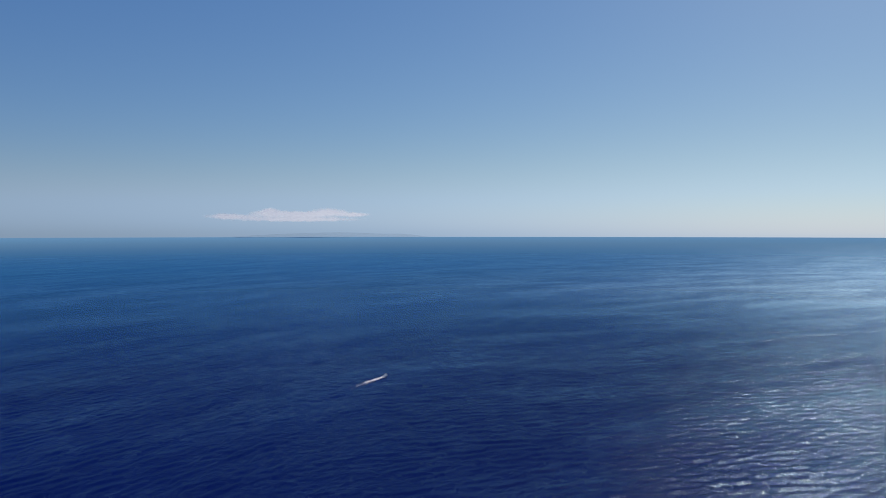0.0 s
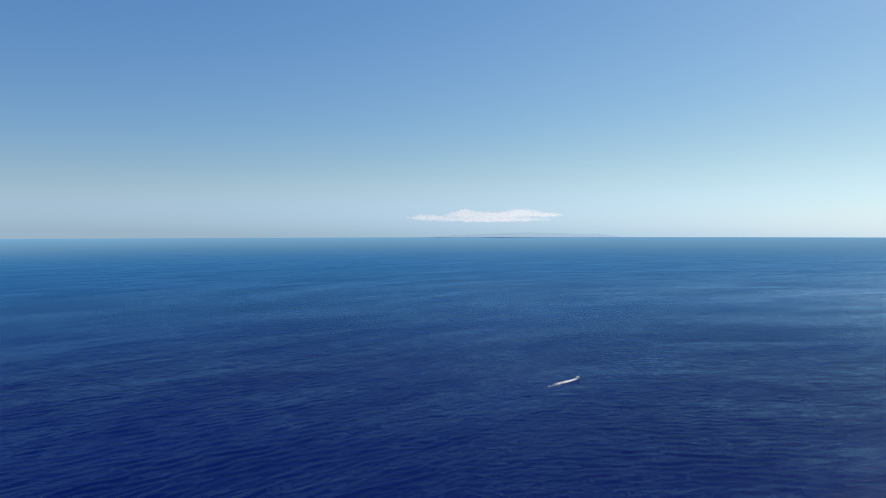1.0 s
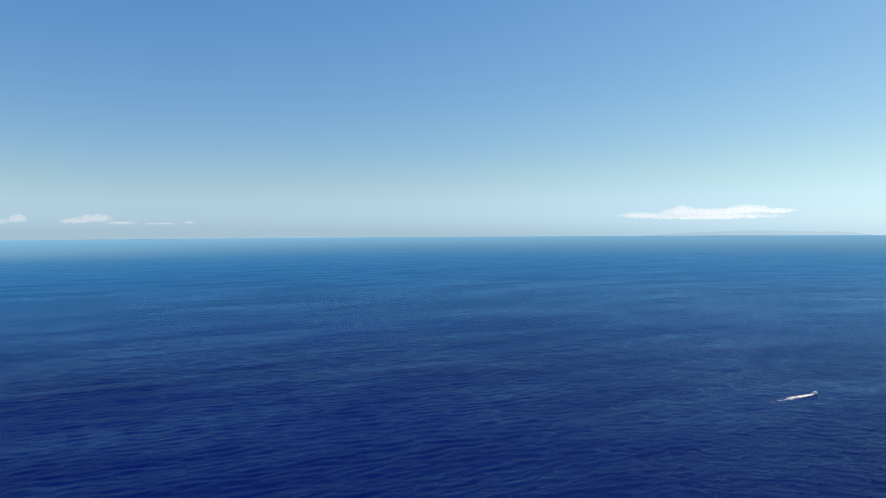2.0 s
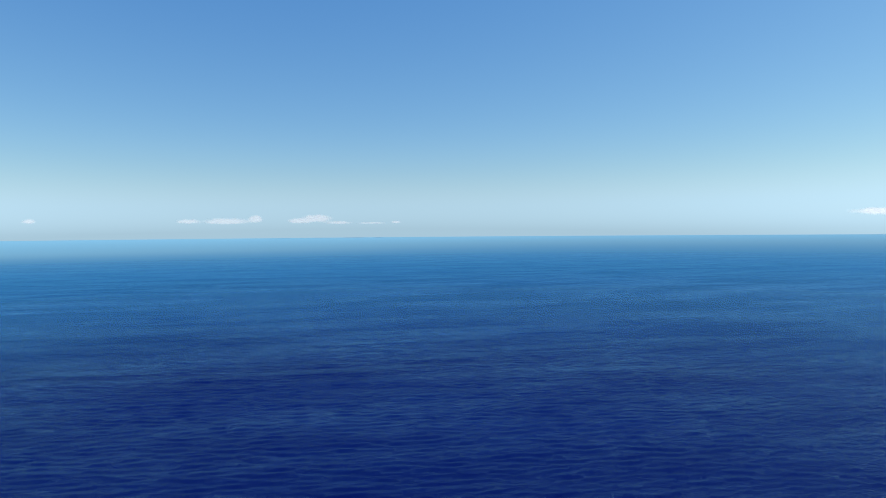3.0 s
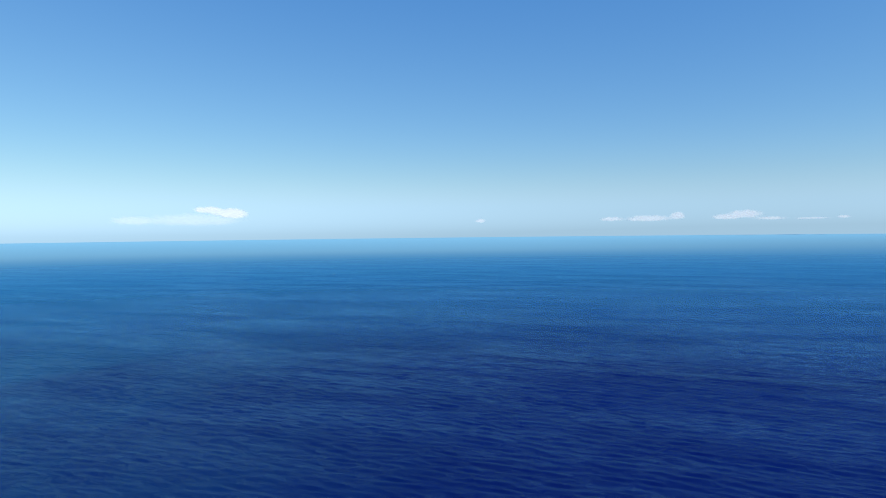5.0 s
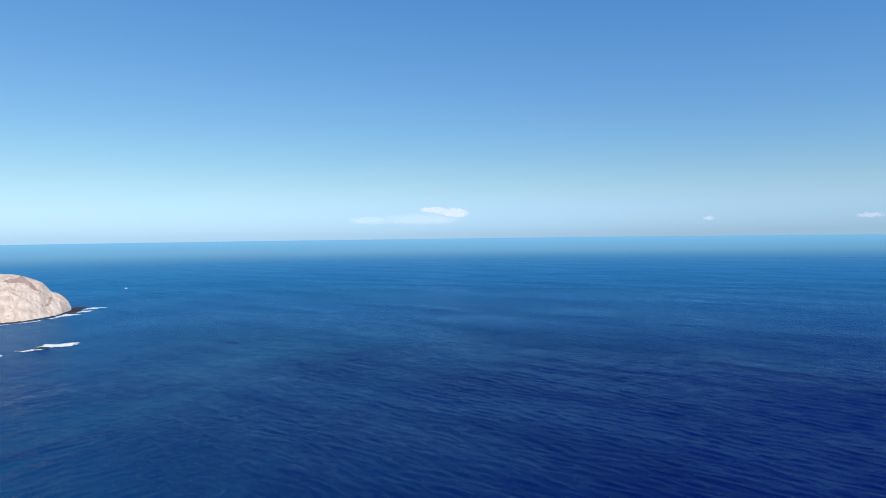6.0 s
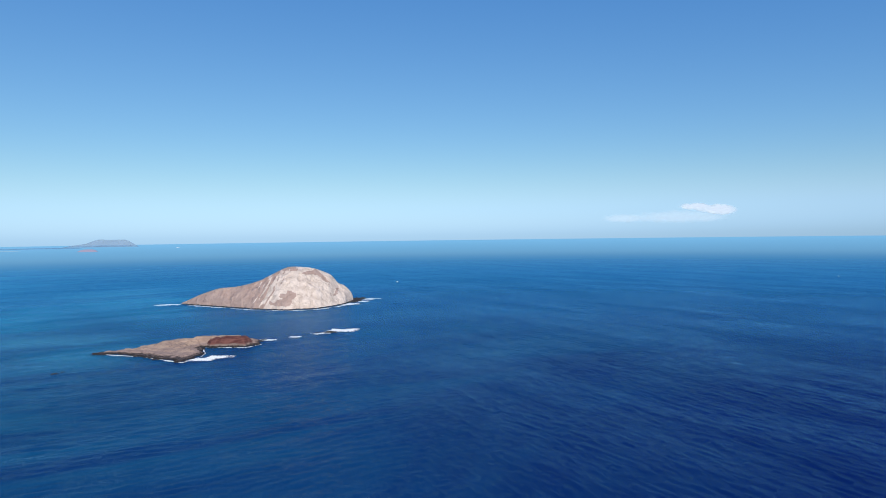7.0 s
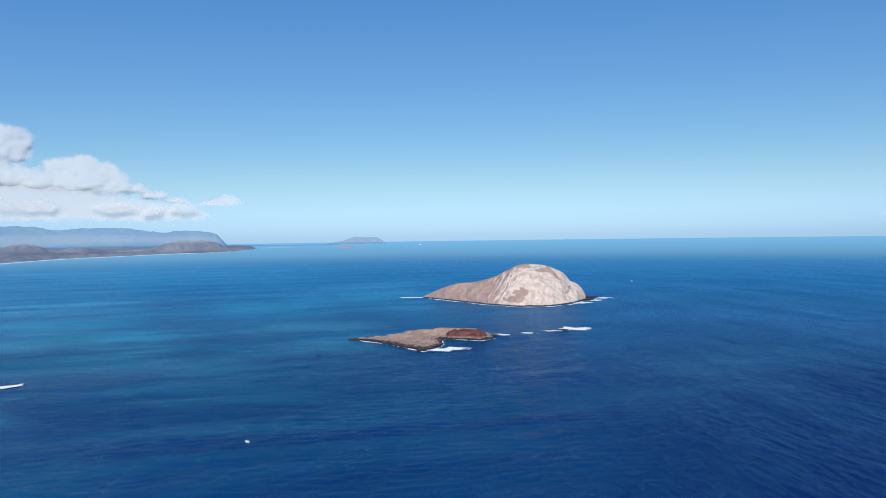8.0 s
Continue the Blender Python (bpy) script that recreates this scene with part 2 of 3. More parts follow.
def cloud_material():
    k = Mat("cloud", 1.0, 0.0)
    wisp = k.noise(0.010, 6.0, 0.6, warp=0.4)
    a = k.ramp(k.math("ADD", k.attr("cover"), k.math("MULTIPLY", k.math("SUBTRACT", wisp, 0.5), 0.55)), 0.12, 0.95)
    a = k.math("MULTIPLY", a, k.attr("body"))
    white, glow, clear = k.n("ShaderNodeBsdfDiffuse"), k.n("ShaderNodeBsdfTranslucent"), k.n("ShaderNodeBsdfTransparent")
    white.inputs["Color"].default_value = glow.inputs["Color"].default_value = (0.93, 0.925, 0.90, 1)
    inner, outer = k.n("ShaderNodeMixShader"), k.n("ShaderNodeMixShader")
    k.put(inner.inputs[0], k.attr("glow"))
    lift = k.n("ShaderNodeVectorMath")        # light spreads inside a cloud and reaches it from above
    lift.operation = "ADD"
    k.put(lift.inputs[0], k.n("ShaderNodeNewGeometry").outputs["Normal"])
    lift.inputs[1].default_value = (0.0, 0.0, 1.5)
    k.put(white.inputs["Normal"], lift.outputs[0])
    k.put(inner.inputs[1], white.outputs[0])
    k.put(inner.inputs[2], glow.outputs[0])
    k.put(outer.inputs[0], a)
    k.put(outer.inputs[1], clear.outputs[0])
    k.put(outer.inputs[2], inner.outputs[0])
    k.put(k.t.nodes["Material Output"].inputs[0], outer.outputs[0])
    return k.m


def paint(name, colour, rough=0.4):
    k = Mat(name, rough, 0.5)
    g = k.noise(1.5, 5.0, 0.6)
    return k.done(k.mix(k.ramp(g, 0.3, 0.8), colour, tuple(v * 0.85 for v in colour)))


SEA, PAINTED_HAZE = sea_material(), haze_material()
TUFF, ISLET = tuff_material(), islet_material()
BASALT = plain_rock("black_basalt", (0.014, 0.013, 0.014), (0.06, 0.052, 0.05))
CINDER = cinder_material()
FOAM, CLOUD = foam_material(), cloud_material()
SAND = plain_rock("pale_sand", (0.55, 0.5, 0.42), (0.72, 0.68, 0.6), 0.05, 0.2)
# distance haze is painted into these four: bluish bases, three of them part see-through
WOODLAND = patched("hazed_woodland", (0.125, 0.15, 0.20), (0.185, 0.20, 0.24), 0.006)
RIDGE = patched("hazed_ridge", (0.14, 0.26, 0.42), (0.17, 0.30, 0.46), 0.004, 0.3, 0.7, 4.0, 0.5)
CRATER = patched("hazed_crater_rock", (0.22, 0.29, 0.39), (0.26, 0.33, 0.43), 0.01, alpha=0.45)
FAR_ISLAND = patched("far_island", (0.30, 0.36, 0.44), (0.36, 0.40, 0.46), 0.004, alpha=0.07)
WHITE = paint("white_gelcoat", (0.8, 0.8, 0.78), 0.3)
WALLS = paint("white_render", (0.75, 0.74, 0.72), 0.8)
DARKGLASS = paint("tinted_glass", (0.02, 0.025, 0.03), 0.1)
DECK = paint("grey_deck", (0.35, 0.36, 0.36), 0.6)
BLACK = paint("black_plastic", (0.02, 0.02, 0.022), 0.4)


# ---- helpers for building ----
def mesh(name, verts, faces, material, smooth=True):
    me = bpy.data.meshes.new(name)
    me.from_pydata([tuple(v) for v in verts], [], faces)
    me.materials.append(material)
    if smooth:
        me.polygons.foreach_set("use_smooth", [True] * len(me.polygons))
    me.update()
    return me


def grid_faces(nu, nv, loop=False):
    top = nu if loop else nu - 1
    return [(i * nv + j, ((i + 1) % nu) * nv + j, ((i + 1) % nu) * nv + j + 1, i * nv + j + 1)
            for i in range(top) for j in range(nv - 1)]


def layer(me, name, values):
    at = me.attributes.new(name, "FLOAT", "POINT")
    at.data.foreach_set("value", [float(v) for v in values])


def part(name, bm, material, parent, label=""):
    me = bpy.data.meshes.new(name)
    bm.to_mesh(me)
    bm.free()
    me.materials.append(material)
    ob = new(name, me)
    ob.parent = parent
    return tagged(ob, label)


def piece(name, me, parent, label=""):
    ob = new(name, me)
    ob.parent = parent
    return tagged(ob, label)


def spline(knots, x):
    """A smooth curve through a few (x, value) knots."""
    xs = [p[0] for p in knots]
    if x <= xs[0]:
        return knots[0][1]
    if x >= xs[-1]:
        return knots[-1][1]
    i = max(j for j in range(len(xs) - 1) if xs[j] <= x)

    def slope(j):
        a, b = max(j - 1, 0), min(j + 1, len(xs) - 1)
        return (knots[b][1] - knots[a][1]) / (xs[b] - xs[a])
    w = xs[i + 1] - xs[i]
    t = (x - xs[i]) / w
    h00, h10, h01, h11 = 2 * t**3 - 3 * t**2 + 1, t**3 - 2 * t**2 + t, -2 * t**3 + 3 * t**2, t**3 - t**2
    return h00 * knots[i][1] + h10 * w * slope(i) + h01 * knots[i + 1][1] + h11 * w * slope(i + 1)


def fbm(x, y, z=0.0, octaves=5):
    return noise.fractal(Vector((x, y, z)), 0.9, 2.0, octaves)


def step(x, a, b):
    t = min(max((x - a) / (b - a), 0.0), 1.0)
    return t * t * (3 - 2 * t)


def edge_distance(u, w, edge):
    """Distance to a closed outline, positive inside."""
    best, inside = 1e9, False
    for (x0, y0), (x1, y1) in zip(edge, edge[1:] + edge[:1]):
        dx, dy = x1 - x0, y1 - y0
        t = min(max(((u - x0) * dx + (w - y0) * dy) / (dx * dx + dy * dy), 0), 1)
        best = min(best, math.hypot(u - x0 - t * dx, w - y0 - t * dy))
        if (y0 > w) != (y1 > w) and u < (x1 - x0) * (w - y0) / (y1 - y0) + x0:
            inside = not inside
    return best if inside else -best


def height_patch(name, fn, box, n, material):
    (u0, u1), (w0, w1) = box
    nu, nw = n
    pts = [(u0 + (u1 - u0) * i / (nu - 1), w0 + (w1 - w0) * j / (nw - 1)) for i in range(nu) for j in range(nw)]
    return mesh(name, [(u, w, fn(u, w)) for u, w in pts], grid_faces(nu, nw), material)


# Past NEAR the sea is drawn in towards the drone along the line of sight and climbs very gently to
# the horizon, so that 25 km of sea and the coast behind it lie inside the 5 km that are drawn.
NEAR, LAST, RISE = 2200.0, 4850.0, 159.7
_r = np.linspace(NEAR, LAST, 800)
_d = EYE.z * _r / (EYE.z - RISE * ((_r - NEAR) / (LAST - NEAR)) ** 2)


def drawn_in(dist):
    return dist if dist < NEAR else float(np.interp(dist, _d, _r))


def far(az, dist, z):
    p = way(az) * dist + Vector((0, 0, z))
    return EYE + (p - EYE) * (drawn_in(dist) / dist)


# ---- sea ----
def shore_dist(az):
    """Distance of the far beach by heading."""
    return spline(((160.5, 12600), (161.2, 12000), (163, 10220), (167.4, 9460), (171.4, 8590), (175.1, 7940), (178.6, 6900), (188, 5200)), az)


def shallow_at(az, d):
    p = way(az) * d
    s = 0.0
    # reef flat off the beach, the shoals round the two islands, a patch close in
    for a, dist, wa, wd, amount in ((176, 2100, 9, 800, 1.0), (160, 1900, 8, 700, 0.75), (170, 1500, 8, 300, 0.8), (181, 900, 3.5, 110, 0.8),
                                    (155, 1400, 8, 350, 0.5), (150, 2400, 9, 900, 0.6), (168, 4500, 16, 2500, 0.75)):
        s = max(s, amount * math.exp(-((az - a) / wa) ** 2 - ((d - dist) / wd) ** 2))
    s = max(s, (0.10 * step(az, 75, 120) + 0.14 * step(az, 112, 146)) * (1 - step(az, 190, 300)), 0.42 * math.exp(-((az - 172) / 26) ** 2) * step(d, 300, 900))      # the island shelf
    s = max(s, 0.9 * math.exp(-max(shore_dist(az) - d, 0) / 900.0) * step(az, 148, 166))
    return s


def smooth(x, a, b):
    t = np.clip((x - a) / (b - a), 0, 1)
    return t * t * (3 - 2 * t)


def far_points(az, d, z):
    """far() for whole grids of headings, distances and heights."""
    p = np.stack([-np.sin(np.radians(az)) * d, np.cos(np.radians(az)) * d, z], -1)
    eye = np.array(EYE)
    shrink = np.where(d < NEAR, 1.0, np.interp(d, _d, _r) / np.maximum(d, 1.0))
    return eye + (p - eye) * shrink[..., None]


def sheet(name, co, material, layers):
    """A grid of columns and rings as one smooth mesh."""
    nu, nv, _ = co.shape
    me = bpy.data.meshes.new(name)
    i, j = np.meshgrid(np.arange(nu), np.arange(nv - 1), indexing="ij")
    n = (i + 1) % nu
    quads = np.stack([i * nv + j, i * nv + j + 1, n * nv + j + 1, n * nv + j], -1).reshape(-1, 4)
    me.vertices.add(nu * nv)
    me.vertices.foreach_set("co", co.astype(np.float32).ravel())
    me.loops.add(quads.size)
    me.loops.foreach_set("vertex_index", quads.astype(np.int32).ravel())
    me.polygons.add(len(quads))
    me.polygons.foreach_set("loop_start", np.arange(0, quads.size, 4, dtype=np.int32))
    me.polygons.foreach_set("use_smooth", np.ones(len(quads), dtype=bool))
    me.materials.append(material)
    me.update(calc_edges=True)
    for key, values in layers.items():
        if values.ndim == 3:
            me.attributes.new(key, "FLOAT_VECTOR", "POINT").data.foreach_set("vector", values.astype(np.float32).ravel())
        else:
            me.attributes.new(key, "FLOAT", "POINT").data.foreach_set("value", values.astype(np.float32).ravel())
    return me


def wave_turn(az):
    """How far the waves have turned, by heading: into the bay, and along the southern water."""
    return smooth(az, 108, 150), 1 - smooth(az, -14, 36)


def wave_height(x, y, az, gap):
    """Wind waves and swell that run in from the trade-wind side; a bent swell in the bay. Waves finer than the grid are left out."""
    rng = np.random.default_rng(4)
    z = np.zeros_like(x)
    bay, south = wave_turn(az)
    for n in range(52):
        long = n < 12
        length = rng.uniform(36, 80) if long else rng.uniform(7, 19)
        heading = 60 + rng.normal(0, 9 if long else 15)
        turn = 112 if long else 98
        rise = length / (2 * math.pi) * (0.008 if long else 0.017)
        phase, k = rng.uniform(0, 2 * math.pi), 2 * math.pi / length
        for share, h in ((1 - bay - south, heading), (bay, heading + turn), (south, heading - 38)):
            a = math.radians(h)
            z += share * rise * np.sin(k * (-math.sin(a) * x + math.cos(a) * y) + phase) * smooth(length / gap, 2.2, 4.5)
    return z


def build_sea():
    rings = [0.01, 80, 160, 240, 320, 380, 430]
    while rings[-1] < 25600:
        d = rings[-1]
        rings.append(d + (max(1.7, d * 0.0036) if d < 1500 else d * 0.010 if d < 2600 else d * 0.03))
    rings[-1] = 25600.0
    heads = np.concatenate([np.arange(-40, 187, 0.15), np.arange(188, 319, 2.0)])
    az, d = np.meshgrid(heads, np.array(rings), indexing="ij")
    x, y = -np.sin(np.radians(az)) * d, np.cos(np.radians(az)) * d
    gap = np.maximum(np.gradient(np.array(rings))[None, :], d * math.radians(0.15))
    z = wave_height(x, y, az, gap) * smooth(d, 300, 440) * (1 - smooth(az, 184, 187)) * smooth(az, -40, -37)
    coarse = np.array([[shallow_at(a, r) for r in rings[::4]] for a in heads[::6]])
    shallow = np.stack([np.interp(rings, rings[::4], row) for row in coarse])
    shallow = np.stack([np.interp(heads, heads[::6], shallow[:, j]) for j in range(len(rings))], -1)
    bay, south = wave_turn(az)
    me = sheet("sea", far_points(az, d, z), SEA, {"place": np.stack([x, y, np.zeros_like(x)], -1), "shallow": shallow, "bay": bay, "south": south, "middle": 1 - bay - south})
    tagged(new("water_sea", me), "deep blue wind-rippled open ocean", "sea", kind="structure")


def build_haze():
    """A sheet just above the sea that imitates haze: its painted cover grows with distance."""
    heads = np.arange(0, 360, 1.0)
    dist = 1000 * (25590 / 1000) ** np.linspace(0, 1, 70)
    az, d = np.meshgrid(heads, dist, indexing="ij")
    turned = (az + 60) % 360 - 60
    bank = smooth(turned, 35, 90)      # extra cover on these headings paints the paler band of far sea
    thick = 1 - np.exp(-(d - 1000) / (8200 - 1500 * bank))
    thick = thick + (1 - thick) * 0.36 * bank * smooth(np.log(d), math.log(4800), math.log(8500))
    me = sheet("painted_haze", far_points(az, d, np.clip(d / 1000, 1.5, 6.0)), PAINTED_HAZE, {"cover": thick})
    tagged(new("painted_haze", me), "thin see-through sheet painted as blue haze over the far sea", "haze", kind="stuff")


build_sea()
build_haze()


# ---- far coast ----
def land_height(az, d):
    inland = d - shore_dist(az)
    z = 3 + 22 * step(inland, 0, 1500)
    z += 150 * math.exp(-((az - 165.6) / 2.3) ** 4) * math.exp(-((d - 11600) / 700) ** 2)
    z += 42 * math.exp(-((az - 168.8) / 1.8) ** 2) * math.exp(-((d - 11500) / 800) ** 2)
    z += 140 * math.exp(-((az - 177.2) / 1.7) ** 2) * math.exp(-((d - 11400) / 900) ** 2)
    z += 70 * math.exp(-((az - 173.6) / 1.2) ** 2) * math.exp(-((d - 11400) / 900) ** 2)
    z += (6 + 0.12 * z) * fbm(az * 1.7, d / 900.0, 3.0)
    return z


def build_coast():
    na, nd = 230, 46
    verts = []
    for i in range(na):
        az = 160.6 + 28.0 * i / (na - 1)
        s = shore_dist(az)
        for j in range(nd):
            d = s + (18500 - s) * (0.02 + 0.98 * step(az, 160.5, 161.8)) * (j / (nd - 1)) ** 1.4
            z = -1.0 if j == 0 else land_height(az, d) * step(az, 160.5, 160.95)
            verts.append(far(az, d, z))
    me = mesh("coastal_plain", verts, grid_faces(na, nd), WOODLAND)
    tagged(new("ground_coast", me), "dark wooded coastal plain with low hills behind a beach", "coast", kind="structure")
    verts = []
    for i in range(na):
        az = 162.6 + 26.0 * i / (na - 1)
        s = shore_dist(az)
        w = 60 + 25 * fbm(az * 3, 7.0)
        for j, (off, z) in enumerate(((-40, -0.6), (-20, 2.0), (w, 6.0), (w + 30, 8.0))):
            verts.append(far(az, s + off, z))
    tagged(new("beach", mesh("beach", verts, grid_faces(na, 4), SAND)), "long pale sand beach below dark woodland", "beach", kind="structure")


def ridge_wall(name, knots, dist, depth, material, rough, label, category, base=-1.0, seed=0.0, steps=220, kind="structure"):
    """A range of hills: crest heights by heading, sloping down to both sides."""
    a0, a1 = knots[0][0], knots[-1][0]
    rows = 26
    verts = []
    for i in range(steps):
        az = a0 + (a1 - a0) * i / (steps - 1)
        top = spline(knots, az)
        for j in range(rows):
            t = 2 * j / (rows - 1) - 1
            d = dist + t * depth
            z = base + (top - base) * (1 - abs(t) ** 1.3)
            z += rough * (top / 200.0) * (1 - abs(t)) * (fbm(az * 2.2 + seed, t * 1.5, seed) + 0.4 * fbm(az * 9 + seed, t * 3, seed))
            verts.append(far(az, d, max(z, base)))
    return tagged(new(name, mesh(name, verts, grid_faces(steps, rows), material)), label, category, kind=kind)


build_coast()
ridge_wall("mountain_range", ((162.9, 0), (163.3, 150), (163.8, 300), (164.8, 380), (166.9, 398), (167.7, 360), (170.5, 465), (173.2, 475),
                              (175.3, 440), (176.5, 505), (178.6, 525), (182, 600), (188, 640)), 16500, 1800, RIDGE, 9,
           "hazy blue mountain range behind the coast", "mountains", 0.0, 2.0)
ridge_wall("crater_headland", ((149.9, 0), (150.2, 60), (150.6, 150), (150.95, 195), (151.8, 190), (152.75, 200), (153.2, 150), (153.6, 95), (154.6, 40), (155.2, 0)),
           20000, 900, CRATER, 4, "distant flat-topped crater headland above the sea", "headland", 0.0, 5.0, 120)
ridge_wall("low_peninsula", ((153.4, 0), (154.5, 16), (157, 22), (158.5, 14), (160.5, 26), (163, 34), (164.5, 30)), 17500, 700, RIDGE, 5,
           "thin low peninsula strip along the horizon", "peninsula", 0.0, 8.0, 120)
# sand and rock colours below are paled and blued for distance haze
ridge_wall("sand_spit", ((157.2, 0), (158.0, 9), (159.6, 10), (160.4, 0)), 14200, 90, patched("hazed_sand", (0.46, 0.5, 0.5), (0.56, 0.58, 0.56), 0.01, alpha=0.45), 1, "thin pale sand spit across the bay", "sand spit", 0.0, 4.0, 50)
ridge_wall("rock_islet", ((152.75, 0), (153.0, 36), (153.5, 44), (153.9, 34), (154.25, 0)), 12200, 260, plain_rock("hazed_rock", (0.22, 0.20, 0.27), (0.27, 0.24, 0.31), 0.03, 4.0), 8,
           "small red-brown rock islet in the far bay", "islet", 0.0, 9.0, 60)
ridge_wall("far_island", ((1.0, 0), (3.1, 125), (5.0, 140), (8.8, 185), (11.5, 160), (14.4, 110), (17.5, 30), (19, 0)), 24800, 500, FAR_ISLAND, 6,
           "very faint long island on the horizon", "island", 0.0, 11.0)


# ---- the large island ----
def local_frame(az, dist):
    f = way(az)
    r = Vector((f.y, -f.x, 0))
    o = f * dist
    return Matrix(((r.x, f.x, 0, o.x), (r.y, f.y, 0, o.y), (0, 0, 1, 0), (0, 0, 0, 1)))


CREST = ((-250, 1), (-230, 11), (-193, 29), (-147, 45), (-100, 50), (-60, 59), (-25, 71), (16, 92), (40, 103), (57, 107),
         (107, 104), (136, 97), (174, 79), (197, 53), (220, 41), (236, 22), (242, 8))
SPINE = ((-250, 92), (-140, 30), (-50, 0), (20, -15), (120, -15), (240, 20))
FRONT = ((-250, 8), (-200, 40), (-137, 78), (-56, 137), (15, 166), (88, 184), (166, 152), (213, 108), (233, 50), (242, 22))
BACK = ((-250, 8), (-200, 60), (-100, 120), (50, 190), (160, 160), (242, 40))


def bare_rock(u, z):
    """How far the rock lies bare: fingers down the flank, a grassy hollow in the face, a brown gully and cap."""
    finger = fbm((u * 0.82 - z * 0.57) / 7.0, (u * 0.57 + z * 0.82) / 55.0, 2.0)
    b = step(u + 34 - 0.5 * z + 62 * finger, -12, 12)
    hollow = 1.15 * math.exp(-((u - 50 - 0.5 * (z - 30)) / 26) ** 2 - ((z - 32) / 20) ** 2) + 0.9 * math.exp(-((u - 14) / 26) ** 2 - ((z - 16) / 10) ** 2)
    gully = math.exp(-((u - 108) / 26) ** 2 - ((z - 93) / 6) ** 2) + math.exp(-(((u - 150) * 0.8 + (z - 80)) / 9) ** 2 - ((u - 150) / 32) ** 2)
    cap = 0.9 * math.exp(-((u - 52) / 34) ** 2) * step(z, 94, 103)
    lee = 0.7 * math.exp(-((u - 185) / 22) ** 2 - ((z - 36) / 16) ** 2)
    wear = 0.5 * fbm(u / 17.0, z / 11.0, 8.0)
    return b - 0.85 * step(max(hollow, gully, cap, lee) + wear, 0.42, 0.72)


def big_island_surface(grow, low):
    nu, nt = (120, 60) if low else (210, 116)
    verts, bare = [], []
    for i in range(nu):
        u = -250 + 492 * i / (nu - 1)
        for j in range(nt):
            t = -1.08 + 2.16 * j / (nt - 1)
            reach = spline(FRONT if t < 0 else BACK, u) + grow
            shore = 1 + (0.07 * fbm(u / 60.0, 1.0 if t < 0 else 9.0) + 0.02 * fbm(u / 14.0, 2.0)) * step(abs(t), 0.75, 1.0)
            w = spline(SPINE, u) + t * reach * shore
            a = min(abs(t), 1.0)
            if low:
                z = 3.2 - 7.0 * step(abs(t), 0.98, 1.08) + 1.6 * fbm(u / 9.0, w / 9.0)
            else:
                top = spline(CREST, u)
                z = top * (1 - a ** 1.75) ** 0.95 + 3.0 * (1 - step(a, 0.9, 1.0))
                warp = 0.7 * fbm(u / 80.0, t * 1.5, 6.0)
                gully = abs(fbm(u / 48.0 + warp, t * 2.5, 4.0))
                rough = 8.0 * fbm(u / 55.0, w / 40.0, 1.0) - 8.0 * a * (0.3 - gully) + 4.5 * fbm(u / 18.0, w / 15.0, 5.0)
                z += (1 - a ** 4) * min(top / 60.0, 1.0) * rough * step(a, 0.0, 0.3)
                z -= 6.0 * step(abs(t), 1.0, 1.08)
            verts.append((u * (2050 + w) / 2050, w, z))
            bare.append(bare_rock(u, z))
    return verts, grid_faces(nu, nt), bare


def east_ledge(u, w):
    d = edge_distance(u, w, ((205, -60), (236, -62), (262, -30), (270, 10), (292, 60), (284, 84), (240, 70), (215, 0)))
    return -3 + 6.0 * step(d + 9 * fbm(u / 14.0, w / 14.0, 2.0), -4, 5) + 1.5 * fbm(u / 7.0, w / 7.0, 3.0)


def build_big_island():
    root = tagged(new("rock_island"), "pale tuff island with a brown grassy flank rising from the sea", "island")
    root.matrix_world = local_frame(140.0, 2050.0)
    v, f, bare = big_island_surface(0.0, False)
    me = mesh("slope", v, f, TUFF)
    layer(me, "bare", bare)
    piece("slope", me, root)
    v, f, bare = big_island_surface(3.0, True)
    piece("shore_ledge", mesh("shore_ledge", v, f, BASALT), root, "black wave-washed rock ledge")
    piece("rock_shelf", height_patch("rock_shelf", east_ledge, ((195, 305), (-80, 100)), (60, 90), BASALT), root, "flat black rock shelf")


build_big_island()


# ---- the low islet ----
ISLET_EDGE = ((-142, 44), (-82, -4), (-25, -73), (0, -108), (28, -62), (36, -37), (31, 28), (69, 18), (105, 0), (130, 20),
              (138, 60), (120, 90), (60, 105), (-20, 105), (-85, 62))


def islet_height(u, w):
    d = edge_distance(u, w, ISLET_EDGE) + 10 * fbm(u / 24.0, w / 24.0, 3.0) + 5 * fbm(u / 7.0, w / 7.0, 7.0)
    cap = 3.5 + 11.0 * step(u * 0.55 + w * 0.8, -75, 95)
    z = -3.0 + 6.0 * step(d, -4, 4) + (cap - 1) * step(d, 0, 42)
    z += 1.0 * fbm(u / 22.0, w / 22.0, 1.0) * step(d, 0, 14)
    shelf = z / 2.6      # lava terraces
    z = z if z < 1.5 else 2.6 * (math.floor(shelf) + step(shelf - math.floor(shelf), 0.45, 0.95))
    return z + 0.35 * fbm(u / 6.0, w / 6.0, 2.0) * step(d, 0, 14)


def cinder_height(u, w):
    edge = ((36, 40), (45, 24), (72, 16), (106, 4), (124, 22), (122, 42), (90, 58), (50, 62))
    d = edge_distance(u, w, edge) + 4 * fbm(u / 15.0, w / 15.0, 8.0)
    return -4 + 9 * step(d, -3, 3) + 11.0 * step(d, 0, 13) * (0.75 + 0.25 * step(u, 40, 80)) + 2.0 * fbm(u / 9.0, w / 9.0, 4.0)


